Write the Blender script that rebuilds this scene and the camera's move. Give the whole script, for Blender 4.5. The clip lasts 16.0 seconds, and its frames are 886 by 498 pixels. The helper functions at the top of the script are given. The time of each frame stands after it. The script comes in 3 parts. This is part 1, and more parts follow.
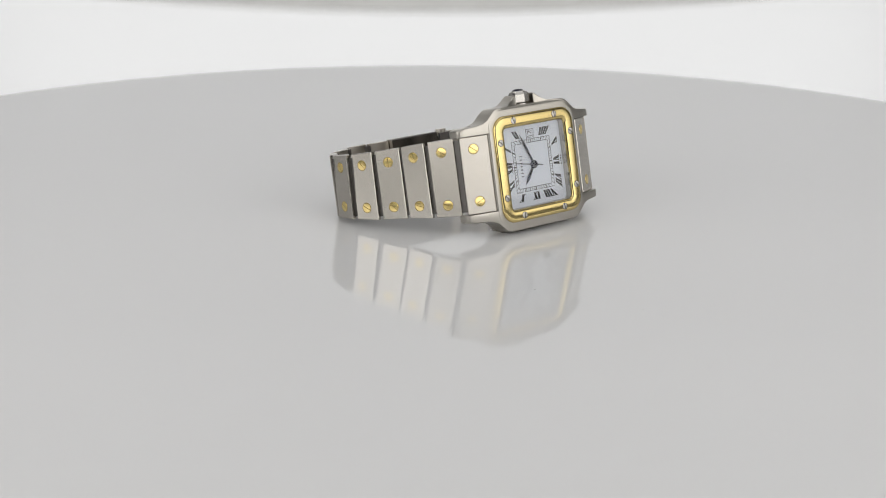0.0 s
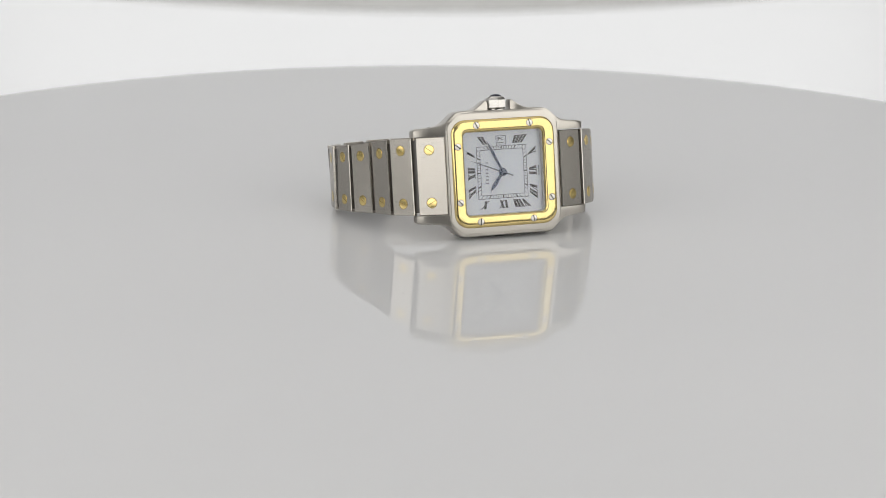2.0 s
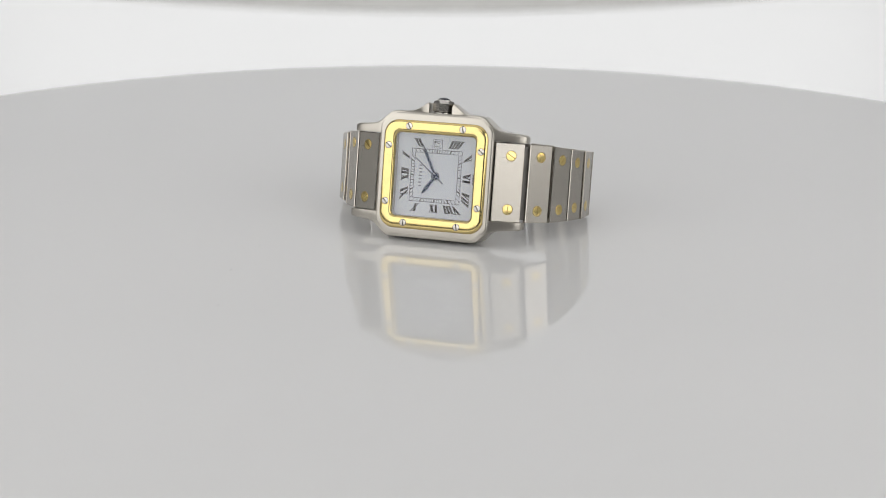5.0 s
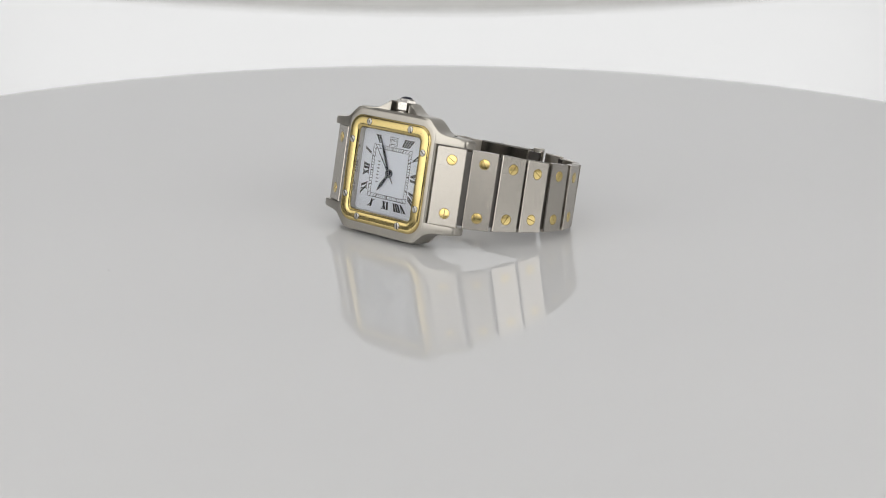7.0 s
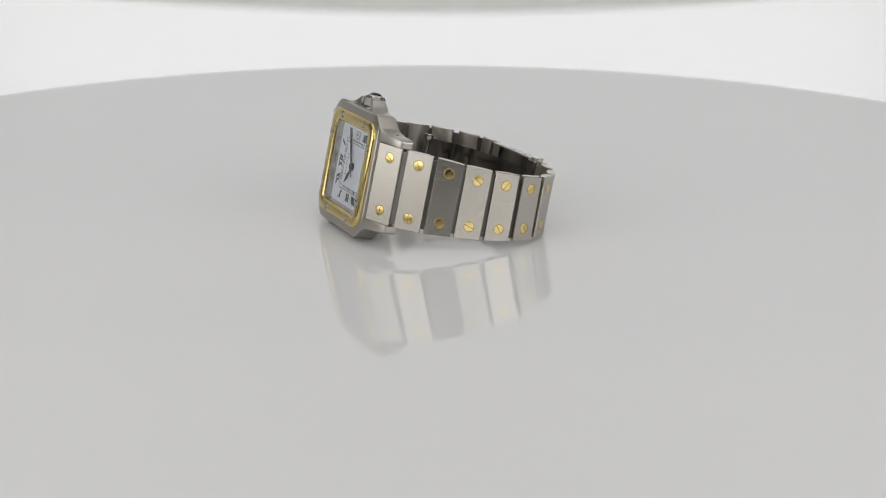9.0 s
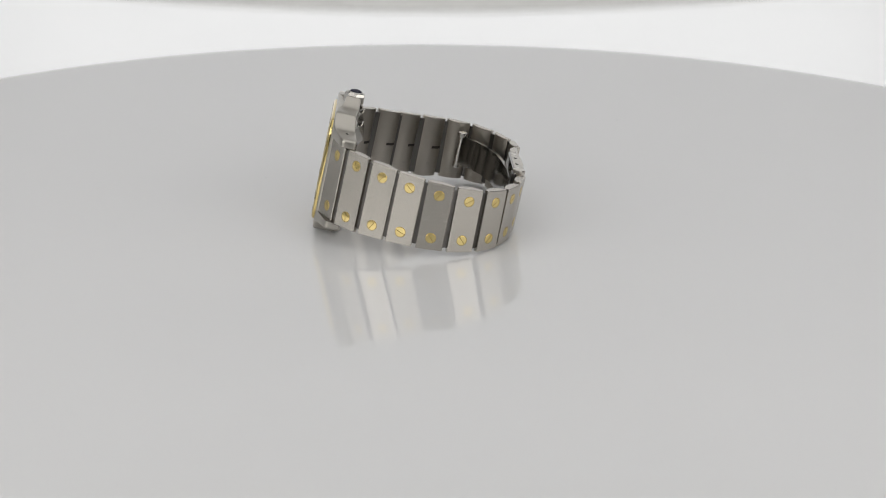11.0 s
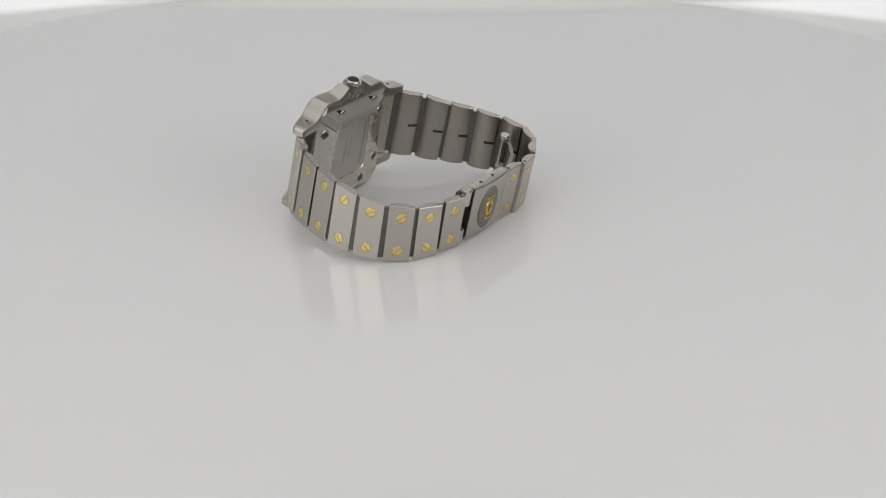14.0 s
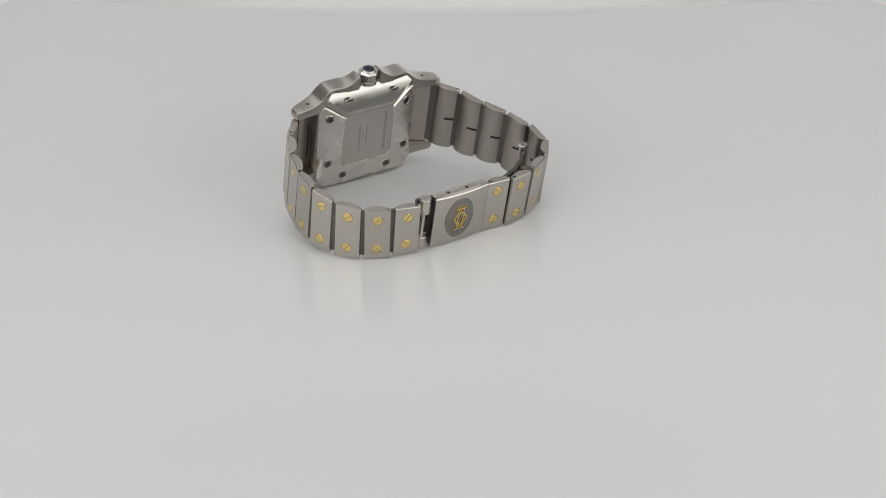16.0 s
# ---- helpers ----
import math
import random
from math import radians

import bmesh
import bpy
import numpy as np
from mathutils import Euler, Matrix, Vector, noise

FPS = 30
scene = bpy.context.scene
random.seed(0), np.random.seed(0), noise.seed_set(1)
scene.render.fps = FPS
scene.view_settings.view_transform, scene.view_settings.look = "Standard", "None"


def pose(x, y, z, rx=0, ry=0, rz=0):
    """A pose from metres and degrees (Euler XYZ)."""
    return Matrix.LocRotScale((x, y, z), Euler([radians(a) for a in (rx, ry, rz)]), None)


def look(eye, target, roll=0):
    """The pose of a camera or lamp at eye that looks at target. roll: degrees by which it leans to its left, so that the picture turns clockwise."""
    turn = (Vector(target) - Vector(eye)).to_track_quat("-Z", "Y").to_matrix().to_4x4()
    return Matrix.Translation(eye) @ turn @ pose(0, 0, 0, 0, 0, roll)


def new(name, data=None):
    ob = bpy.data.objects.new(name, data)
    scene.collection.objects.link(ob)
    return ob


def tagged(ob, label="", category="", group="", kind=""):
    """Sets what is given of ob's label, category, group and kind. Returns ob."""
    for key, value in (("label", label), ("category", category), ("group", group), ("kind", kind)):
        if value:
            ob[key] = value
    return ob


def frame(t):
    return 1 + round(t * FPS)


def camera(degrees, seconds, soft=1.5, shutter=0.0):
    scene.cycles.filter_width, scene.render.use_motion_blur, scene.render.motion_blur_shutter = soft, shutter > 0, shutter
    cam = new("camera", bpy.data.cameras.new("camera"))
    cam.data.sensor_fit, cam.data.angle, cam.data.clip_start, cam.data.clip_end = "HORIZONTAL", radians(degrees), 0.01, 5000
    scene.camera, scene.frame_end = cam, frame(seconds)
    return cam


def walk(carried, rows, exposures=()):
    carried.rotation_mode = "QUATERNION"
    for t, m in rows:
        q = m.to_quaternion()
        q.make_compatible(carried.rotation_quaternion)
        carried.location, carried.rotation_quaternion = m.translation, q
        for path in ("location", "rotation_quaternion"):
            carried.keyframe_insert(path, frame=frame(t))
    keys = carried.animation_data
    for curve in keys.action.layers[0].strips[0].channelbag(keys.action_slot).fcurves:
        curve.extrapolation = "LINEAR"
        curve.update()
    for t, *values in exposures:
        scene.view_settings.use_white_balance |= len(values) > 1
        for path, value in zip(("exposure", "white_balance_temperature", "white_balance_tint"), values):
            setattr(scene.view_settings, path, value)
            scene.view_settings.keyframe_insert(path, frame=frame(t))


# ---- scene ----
MM = 0.001
SPIN = radians(-11.678)          # turn of the table, radians a second

# ---- camera: it stands still, then swings up on an arc round the table's axis ----
cam = camera(29.258, 16.0, soft=0.7)
# seconds, eye in mm, pitch, yaw, roll in degrees
EYES = [
    (0.0, 0.0, -401.7, 107.3, -16.30, -0.21, -0.33),
    (3.0, 0.0, -401.7, 107.3, -16.30, -0.21, -0.33),
    (6.0, 0.0, -401.7, 107.3, -16.30, -0.21, -0.33),
    (9.3, 0.0, -401.7, 107.3, -16.30, -0.21, -0.33),
    (10.2, 0.3, -400.6, 113.0, -17.05, -0.15, -0.38),
    (11.5, 1.5, -396.3, 129.1, -19.44, -0.00, -0.51),
    (12.5, 1.8, -391.6, 141.0, -21.19, 0.07, -0.58),
    (14.0, 0.3, -384.6, 164.1, -24.55, -0.14, -0.49),
    (14.5, -0.9, -382.0, 169.9, -25.40, -0.30, -0.42),
    (16.0, -2.7, -371.1, 190.9, -28.69, -0.51, -0.04),
]


def eye_pose(x, y, z, pitch, yaw, roll):
    turn = Euler((radians(90 + pitch), 0, radians(yaw))).to_matrix().to_4x4()
    return Matrix.Translation((x * MM, y * MM, z * MM)) @ turn @ pose(0, 0, 0, 0, 0, -roll)


CAM_ROWS = [(t, eye_pose(*row)) for t, *row in EYES]
walk(cam, CAM_ROWS, [(0.0, -0.08), (9.3, -0.08), (12.5, -0.03), (14.5, 0.03), (16.0, 0.05)])
cam.data.dof.use_dof = True
cam.data.dof.focus_distance = 0.405
cam.data.dof.aperture_fstop = 24.0

# ---- world: the dim room outside the light tent ----
world = bpy.data.worlds.new("world")
scene.world = world
world.use_nodes = True
world.node_tree.nodes["Background"].inputs[0].default_value = (0.9, 0.95, 1.0, 1)
world.node_tree.nodes["Background"].inputs[1].default_value = 0.05
TOP_GLOW = 0.84
SIDE_GLOW = 1.98
BACK_GLOW = 0.55


# ---- materials ----
def principled(name, color, rough, metal=0.0, ior=1.5):
    m = bpy.data.materials.new(name)
    m.use_nodes = True
    b = m.node_tree.nodes["Principled BSDF"]
    b.inputs["Base Color"].default_value = (*color, 1)
    b.inputs["Roughness"].default_value = rough
    b.inputs["Metallic"].default_value = metal
    b.inputs["IOR"].default_value = ior
    return m, m.node_tree, b


def noise_node(tree, scale, stretch=(1, 1, 1), detail=3.0):
    n, l = tree.nodes, tree.links
    tc, mp, nz = n.new("ShaderNodeTexCoord"), n.new("ShaderNodeMapping"), n.new("ShaderNodeTexNoise")
    mp.inputs["Scale"].default_value = stretch
    nz.inputs["Scale"].default_value = scale
    nz.inputs["Detail"].default_value = detail
    l.new(tc.outputs["Object"], mp.inputs["Vector"])
    l.new(mp.outputs["Vector"], nz.inputs["Vector"])
    return nz.outputs["Fac"]


def spread(tree, fac, low, high):
    r = tree.nodes.new("ShaderNodeMapRange")
    r.inputs["From Min"].default_value, r.inputs["From Max"].default_value = 0.3, 0.7
    r.inputs["To Min"].default_value, r.inputs["To Max"].default_value = low, high
    tree.links.new(fac, r.inputs["Value"])
    return r.outputs["Result"]


def tint(tree, fac, a, b):
    r = tree.nodes.new("ShaderNodeMix")
    r.data_type = "RGBA"
    r.inputs["A"].default_value, r.inputs["B"].default_value = (*a, 1), (*b, 1)
    tree.links.new(fac, r.inputs["Factor"])
    return r.outputs["Result"]


def bump(tree, bsdf, fac, depth, strength):
    b = tree.nodes.new("ShaderNodeBump")
    b.inputs["Distance"].default_value, b.inputs["Strength"].default_value = depth, strength
    tree.links.new(fac, b.inputs["Height"])
    tree.links.new(b.outputs["Normal"], bsdf.inputs["Normal"])


def metal(name, a, b, rough_low, rough_high, grain=None):
    """A metal with faint wear, and, where grain is given, a brushed grain drawn out along one axis."""
    m, t, p = principled(name, a, rough_low, 1.0)
    wear = noise_node(t, 260.0, detail=4.0)
    t.links.new(tint(t, wear, a, b), p.inputs["Base Color"])
    if grain:
        lines = noise_node(t, 1000.0, grain, 3.0)
        mix = t.nodes.new("ShaderNodeMath")
        mix.operation = "MULTIPLY_ADD"
        mix.inputs[1].default_value, mix.inputs[2].default_value = 0.7, 0.15
        t.links.new(lines, mix.inputs[0])
        t.links.new(spread(t, mix.outputs[0], rough_low, rough_high), p.inputs["Roughness"])
    else:
        t.links.new(spread(t, wear, rough_low, rough_high), p.inputs["Roughness"])
    return m


steel_link = metal("brushed_steel", (0.53, 0.50, 0.455), (0.52, 0.49, 0.447), 0.268, 0.275, (0.25, 9.0, 9.0))
steel_case = metal("satin_steel", (0.475, 0.45, 0.405), (0.455, 0.43, 0.39), 0.275, 0.288, (9.0, 9.0, 0.25))
# satin steel for inner faces, with some of the loop's shade in its colour
steel_inside = metal("shaded_inner_steel", (0.46, 0.43, 0.385), (0.42, 0.39, 0.35), 0.34, 0.37, (9.0, 9.0, 0.25))
steel_bright = metal("polished_steel", (0.60, 0.58, 0.545), (0.56, 0.54, 0.51), 0.05, 0.13)
# steel darkened to hold the shade of grooves, screw wells and hinge gaps
steel_dark = metal("shade_dark_steel", (0.17, 0.16, 0.15), (0.13, 0.125, 0.12), 0.3, 0.42)
steel_back = metal("buffed_steel", (0.47, 0.455, 0.42), (0.44, 0.425, 0.395), 0.09, 0.14)
gold = metal("polished_gold", (0.67, 0.53, 0.235), (0.63, 0.50, 0.22), 0.10, 0.15)
gold_screw = metal("satin_gold", (0.84, 0.665, 0.28), (0.79, 0.62, 0.26), 0.14, 0.20)
blued = metal("blued_steel", (0.020, 0.030, 0.055), (0.028, 0.038, 0.065), 0.18, 0.28)
# near-black standing for shade in slots, holes and gaps; also for dust specks
slot_dark = principled("slot_shade_and_speck", (0.05, 0.045, 0.04), 0.6, 0.6)[0]
# deeper gold that paints the shade in the strap screws' slots and rims
slot_gold = principled("gold_slot_shade", (0.36, 0.27, 0.11), 0.45, 0.85)[0]
ink = principled("black_lacquer", (0.018, 0.018, 0.022), 0.45)[0]
ink_pale = principled("grey_print", (0.12, 0.12, 0.135), 0.5)[0]
engraved = metal("engraved_steel", (0.37, 0.35, 0.325), (0.32, 0.305, 0.28), 0.38, 0.45)
steel_screw = metal("screw_steel", (0.58, 0.55, 0.50), (0.53, 0.50, 0.46), 0.24, 0.32)
steel_crown = metal("crown_steel", (0.60, 0.58, 0.545), (0.56, 0.54, 0.51), 0.2, 0.28)
steel_plate = metal("buffed_plate_steel", (0.72, 0.69, 0.64), (0.68, 0.65, 0.60), 0.24, 0.30)
# steel darkened to mimic the dim reflections inside the bracelet loop
blade_steel = metal("blade_shade_steel", (0.27, 0.26, 0.245), (0.23, 0.22, 0.21), 0.08, 0.14)
panel_steel = metal("brushed_back_panel", (0.56, 0.53, 0.485), (0.52, 0.49, 0.45), 0.30, 0.34, (0.25, 9.0, 9.0))
oval_steel = metal("sandblasted_steel", (0.30, 0.29, 0.275), (0.24, 0.23, 0.22), 0.42, 0.55)


def dial_material():
    m, t, p = principled("dial_enamel", (0.78, 0.81, 0.86), 0.35)
    t.links.new(tint(t, noise_node(t, 900.0), (0.88, 0.915, 0.975), (0.89, 0.92, 0.975)), p.inputs["Base Color"])
    return m


def crystal_material():
    m = bpy.data.materials.new("sapphire_crystal")
    m.use_nodes = True
    n, l = m.node_tree.nodes, m.node_tree.links
    n.remove(n["Principled BSDF"])
    fr, clear, gloss, mix = (n.new("ShaderNodeFresnel"), n.new("ShaderNodeBsdfTransparent"),
                             n.new("ShaderNodeBsdfGlossy"), n.new("ShaderNodeMixShader"))
    fr.inputs["IOR"].default_value = 1.7
    clear.inputs["Color"].default_value = (0.985, 0.99, 1.0, 1)
    gloss.inputs["Roughness"].default_value = 0.02
    l.new(fr.outputs["Fac"], mix.inputs["Fac"])
    l.new(clear.outputs[0], mix.inputs[1])
    l.new(gloss.outputs[0], mix.inputs[2])
    l.new(mix.outputs[0], n["Material Output"].inputs["Surface"])
    return m


def clear_material():
    m = bpy.data.materials.new("clear_sapphire")
    m.use_nodes = True
    n, l = m.node_tree.nodes, m.node_tree.links
    n.remove(n["Principled BSDF"])
    clear = n.new("ShaderNodeBsdfTransparent")
    l.new(clear.outputs[0], n["Material Output"].inputs["Surface"])
    return m


def acrylic_material():
    m, t, p = principled("white_acrylic", (0.76, 0.76, 0.755), 0.05, 0.0, 1.46)
    t.links.new(tint(t, noise_node(t, 6.0, detail=2.0), (0.648, 0.650, 0.656), (0.664, 0.666, 0.672)), p.inputs["Base Color"])
    t.links.new(spread(t, noise_node(t, 40.0), 0.0, 0.008), p.inputs["Roughness"])
    return m


def cloth_material(name, low, high):
    m, t, p = principled(name, (low, low, low * 0.99), 0.85)
    t.links.new(tint(t, noise_node(t, 9.0), (low, low, low * 0.99), (high, high, high * 0.99)), p.inputs["Base Color"])
    bump(t, p, noise_node(t, 120.0, detail=2.0), 0.002, 0.3)
    return m


def glow_material(name, color, strength):
    m, t, p = principled(name, (0.15, 0.15, 0.15), 0.7)
    p.inputs["Emission Color"].default_value = (*color, 1)
    p.inputs["Emission Strength"].default_value = strength
    return m


def side_material(sign):
    """The face of a side lamp, dimmer towards its far end."""
    m = glow_material("side_diffuser", (1.0, 0.985, 0.955), SIDE_GLOW)
    n, l = m.node_tree.nodes, m.node_tree.links
    tc, sep, ramp = n.new("ShaderNodeTexCoord"), n.new("ShaderNodeSeparateXYZ"), n.new("ShaderNodeMapRange")
    ramp.interpolation_type = "SMOOTHSTEP"
    ramp.inputs["From Min"].default_value, ramp.inputs["From Max"].default_value = sign * 0.145, sign * 0.33
    ramp.inputs["To Min"].default_value, ramp.inputs["To Max"].default_value = SIDE_GLOW, SIDE_GLOW * 0.15
    l.new(tc.outputs["Object"], sep.inputs[0])
    l.new(sep.outputs["X"], ramp.inputs["Value"])
    l.new(ramp.outputs["Result"], n["Principled BSDF"].inputs["Emission Strength"])
    return m


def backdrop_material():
    """A white backdrop with light put in as glow, brightest at the middle of its foot, that fades upwards and to the
    sides.
    """
    m, t, p = principled("glowing_backdrop", (0.6, 0.6, 0.6), 0.8)
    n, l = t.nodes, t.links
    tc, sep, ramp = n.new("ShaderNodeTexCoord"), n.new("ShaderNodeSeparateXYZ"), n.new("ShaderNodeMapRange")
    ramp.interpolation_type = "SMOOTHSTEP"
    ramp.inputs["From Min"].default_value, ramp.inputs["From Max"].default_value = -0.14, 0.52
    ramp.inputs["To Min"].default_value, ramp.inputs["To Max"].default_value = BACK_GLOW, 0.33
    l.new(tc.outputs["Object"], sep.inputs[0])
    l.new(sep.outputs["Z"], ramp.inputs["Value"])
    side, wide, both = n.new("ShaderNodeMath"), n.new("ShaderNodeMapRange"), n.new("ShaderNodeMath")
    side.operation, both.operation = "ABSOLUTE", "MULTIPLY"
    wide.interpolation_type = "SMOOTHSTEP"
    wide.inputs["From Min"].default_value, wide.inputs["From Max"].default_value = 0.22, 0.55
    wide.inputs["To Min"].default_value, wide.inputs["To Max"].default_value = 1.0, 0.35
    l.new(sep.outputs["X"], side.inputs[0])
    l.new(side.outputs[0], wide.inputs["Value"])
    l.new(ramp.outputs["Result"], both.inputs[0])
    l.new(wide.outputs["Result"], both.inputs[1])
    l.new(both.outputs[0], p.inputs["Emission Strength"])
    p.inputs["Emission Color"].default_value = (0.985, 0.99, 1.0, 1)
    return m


clear_mat = clear_material()
dial_mat, crystal_mat, acrylic, cloth = dial_material(), crystal_material(), acrylic_material(), cloth_material("tent_cloth", 0.78, 0.82)
# grey for the unseen side walls, chosen so that the metal reflects dark
grey_cloth = cloth_material("unseen_wall_grey", 0.24, 0.28)
panel_top = glow_material("top_diffuser", (1.0, 0.99, 0.98), TOP_GLOW)
back_glow = backdrop_material()
sapphire_blue = principled("blue_cabochon", (0.004, 0.005, 0.022), 0.12, 0.0, 1.5)[0]
dark_shell = principled("dark_shell", (0.035, 0.033, 0.03), 0.7)[0]
grey_felt = principled("grey_flap", (0.50, 0.49, 0.46), 0.9)[0]


# ---- mesh helpers: all sizes in mm ----
def finish(name, bm, material, parent=None, label="", smooth=False, m=None):
    """smooth: False, or True, or the angle in degrees under which edges are smoothed."""
    bmesh.ops.recalc_face_normals(bm, faces=bm.faces)
    me = bpy.data.meshes.new(name)
    bm.to_mesh(me)
    bm.free()
    mats = material if isinstance(material, (list, tuple)) else [material]
    for x in mats:
        me.materials.append(x)
    if smooth:
        me.shade_smooth()
        me.set_sharp_from_angle(angle=radians(24 if smooth is True else smooth))
    return hang(name, me, parent, label, m)


def hang(name, me, parent=None, label="", m=None):
    ob = new(name, me)
    ob.parent = parent
    if m is not None:
        ob.matrix_basis = m
    return tagged(ob, label)


def part(name, bm, material, parent, label="", smooth=True, m=None):
    return finish(name, bm, material, parent, label, smooth, m)


def at(x, y, z, turn=None):
    m = Matrix.Translation((x * MM, y * MM, z * MM))
    return m @ turn if turn else m


def loft(bm, loops, cap=True, closed=False, mat=0):
    """Skins equal loops of points (mm)."""
    rings = [[bm.verts.new((x * MM, y * MM, z * MM)) for x, y, z in loop] for loop in loops]
    n = len(rings[0])
    pairs = list(zip(rings, rings[1:])) + ([(rings[-1], rings[0])] if closed else [])
    for a, b in pairs:
        for i in range(n):
            bm.faces.new((a[i], a[(i + 1) % n], b[(i + 1) % n], b[i])).material_index = mat
    if cap and not closed:
        bm.faces.new(rings[0][::-1]).material_index = mat
        bm.faces.new(rings[-1]).material_index = mat
    return bm


def box(bm, x0, x1, y0, y1, z0, z1, bevel=0.0, mat=0):
    vs = [bm.verts.new((x * MM, y * MM, z * MM)) for x in (x0, x1) for y in (y0, y1) for z in (z0, z1)]
    quads = [(0, 1, 3, 2), (4, 6, 7, 5), (0, 4, 5, 1), (2, 3, 7, 6), (0, 2, 6, 4), (1, 5, 7, 3)]
    fs = [bm.faces.new([vs[i] for i in q]) for q in quads]
    for f in fs:
        f.material_index = mat
    if bevel:
        es = list({e for f in fs for e in f.edges})
        bmesh.ops.bevel(bm, geom=es, offset=bevel * MM, segments=2, profile=0.6, affect="EDGES")
    return bm


def prism(bm, outline, y0, y1, bevel=0.0, segments=2, mat=0):
    """A plate with an outline in x, z, from y0 to y1 (mm)."""
    a = [bm.verts.new((x * MM, y0 * MM, z * MM)) for x, z in outline]
    b = [bm.verts.new((x * MM, y1 * MM, z * MM)) for x, z in outline]
    n = len(a)
    fs = [bm.faces.new(a), bm.faces.new(b[::-1])]
    fs += [bm.faces.new((a[i], b[i], b[(i + 1) % n], a[(i + 1) % n])) for i in range(n)]
    for f in fs:
        f.material_index = mat
    if bevel:
        es = list({e for f in fs[:2] for e in f.edges})
        bmesh.ops.bevel(bm, geom=es, offset=bevel * MM, segments=segments, profile=0.55, affect="EDGES")
    return bm


def lathe(bm, profile, steps=24, axis="y", mat=0):
    """Turns a profile of (radius, height) about an axis."""
    loops = []
    for r, h in profile:
        ring = []
        for i in range(steps):
            a = 2 * math.pi * i / steps
            p, q = r * math.cos(a), r * math.sin(a)
            ring.append((p, h, q) if axis == "y" else (p, q, h) if axis == "z" else (h, p, q))
        loops.append(ring)
    return loft(bm, loops, mat=mat)


def rounded(hx, hz, r, y, n=6):
    pts = []
    for cx, cz, a0 in ((hx - r, hz - r, 0), (-hx + r, hz - r, 90), (-hx + r, -hz + r, 180), (hx - r, -hz + r, 270)):
        for i in range(n + 1):
            a = radians(a0 + 90 * i / n)
            pts.append((cx + r * math.cos(a), y, cz + r * math.sin(a)))
    return pts


def screw_mesh(name, radius, head, slot_w, mats, dome=0.0):
    """A slotted screw head that looks towards -y: two domed half discs with a sunk slot between them."""
    bm = bmesh.new()
    a0 = math.asin(slot_w / radius)
    for s in (1, -1):
        half = []
        for i in range(11):
            a = a0 + (math.pi - 2 * a0) * i / 10
            half.append((radius * math.cos(a), s * radius * math.sin(a)))
        low = s * slot_w
        rings = [[(x, 0.25, z) for x, z in half], [(x, -head * 0.4, z) for x, z in half]]
        for k in (0.95, 0.75, 0.5, 0.25):
            ring = []
            for x, z in half:
                px, pz = x * k, low + (z - low) * k
                ring.append((px, -head - dome * (1 - (px * px + pz * pz) / radius ** 2), pz))
            rings.append(ring)
        loft(bm, rings)
    # darker disc below the head: slot and rim shade put in as colour
    lathe(bm, [(radius * 1.10, 0.3), (radius * 1.10, -0.02)], 22, mat=1)
    bmesh.ops.recalc_face_normals(bm, faces=bm.faces)
    me = bpy.data.meshes.new(name)
    bm.to_mesh(me)
    bm.free()
    for x in mats:
        me.materials.append(x)
    me.shade_smooth()
    me.set_sharp_from_angle(angle=radians(28))
    return me


# ---- the place: light tent round the turntable ----
def cylinder_wall(name, radius, z0, z1, a0, a1, material, thick=8.0, steps=48):
    bm = bmesh.new()
    loops = []
    for i in range(steps + 1):
        a = radians(a0 + (a1 - a0) * i / steps)
        c, s = math.cos(a), math.sin(a)
        loops.append([(radius * c, radius * s, z0), ((radius + thick) * c, (radius + thick) * s, z0),
                      ((radius + thick) * c, (radius + thick) * s, z1), (radius * c, radius * s, z1)])
    loft(bm, loops)
    return tagged(finish(name, bm, material, smooth=True), kind="structure")


def build_tent():
    # the backdrop glows by itself instead of being lit by lamps
    tagged(cylinder_wall("backdrop", 750, -160, 560, 38, 142, back_glow), "seamless white backdrop with its light put in as glow", "backdrop")
    tagged(cylinder_wall("wall_back", 750, 561, 760, 38, 142, cloth), "white fabric wall of the light tent", "wall")
    # side walls out of view, added to darken what the watch reflects
    tagged(cylinder_wall("wall_left", 750, 21, 760, 142, 246, grey_cloth), "unseen grey side wall added to darken reflections", "wall")
    tagged(cylinder_wall("wall_right", 750, 21, 760, -66, 38, grey_cloth), "unseen grey side wall added to darken reflections", "wall")
    # white strips below, out of view, added to brighten bezel and facet reflections
    tagged(cylinder_wall("wall_left_lower", 750, -160, 20, 142, 246, cloth), "unseen white wall foot added to brighten reflections", "wall")
    tagged(cylinder_wall("wall_right_lower", 750, -160, 20, -66, 38, cloth), "unseen white wall foot added to brighten reflections", "wall")
    tagged(cylinder_wall("wall_front", 1150, -160, 400, 244, 296, dark_shell), "dark open front of the tent behind the camera", "wall")
    # white reflector above the dark front, unseen, added for light on the dial
    tagged(cylinder_wall("wall_front_upper", 1150, 401, 760, 244, 296, cloth), "unseen white wall added to light the dial", "wall")
    bm = bmesh.new()
    lathe(bm, [(1160, -170), (1160, -160)], 64, "z")
    tagged(finish("floor", bm, cloth), "white fabric floor of the light tent", "floor", kind="structure")
    bm = bmesh.new()
    lathe(bm, [(1160, 760), (1160, 770)], 64, "z")
    tagged(finish("ceiling", bm, cloth), "white fabric roof of the light tent", "ceiling", kind="structure")


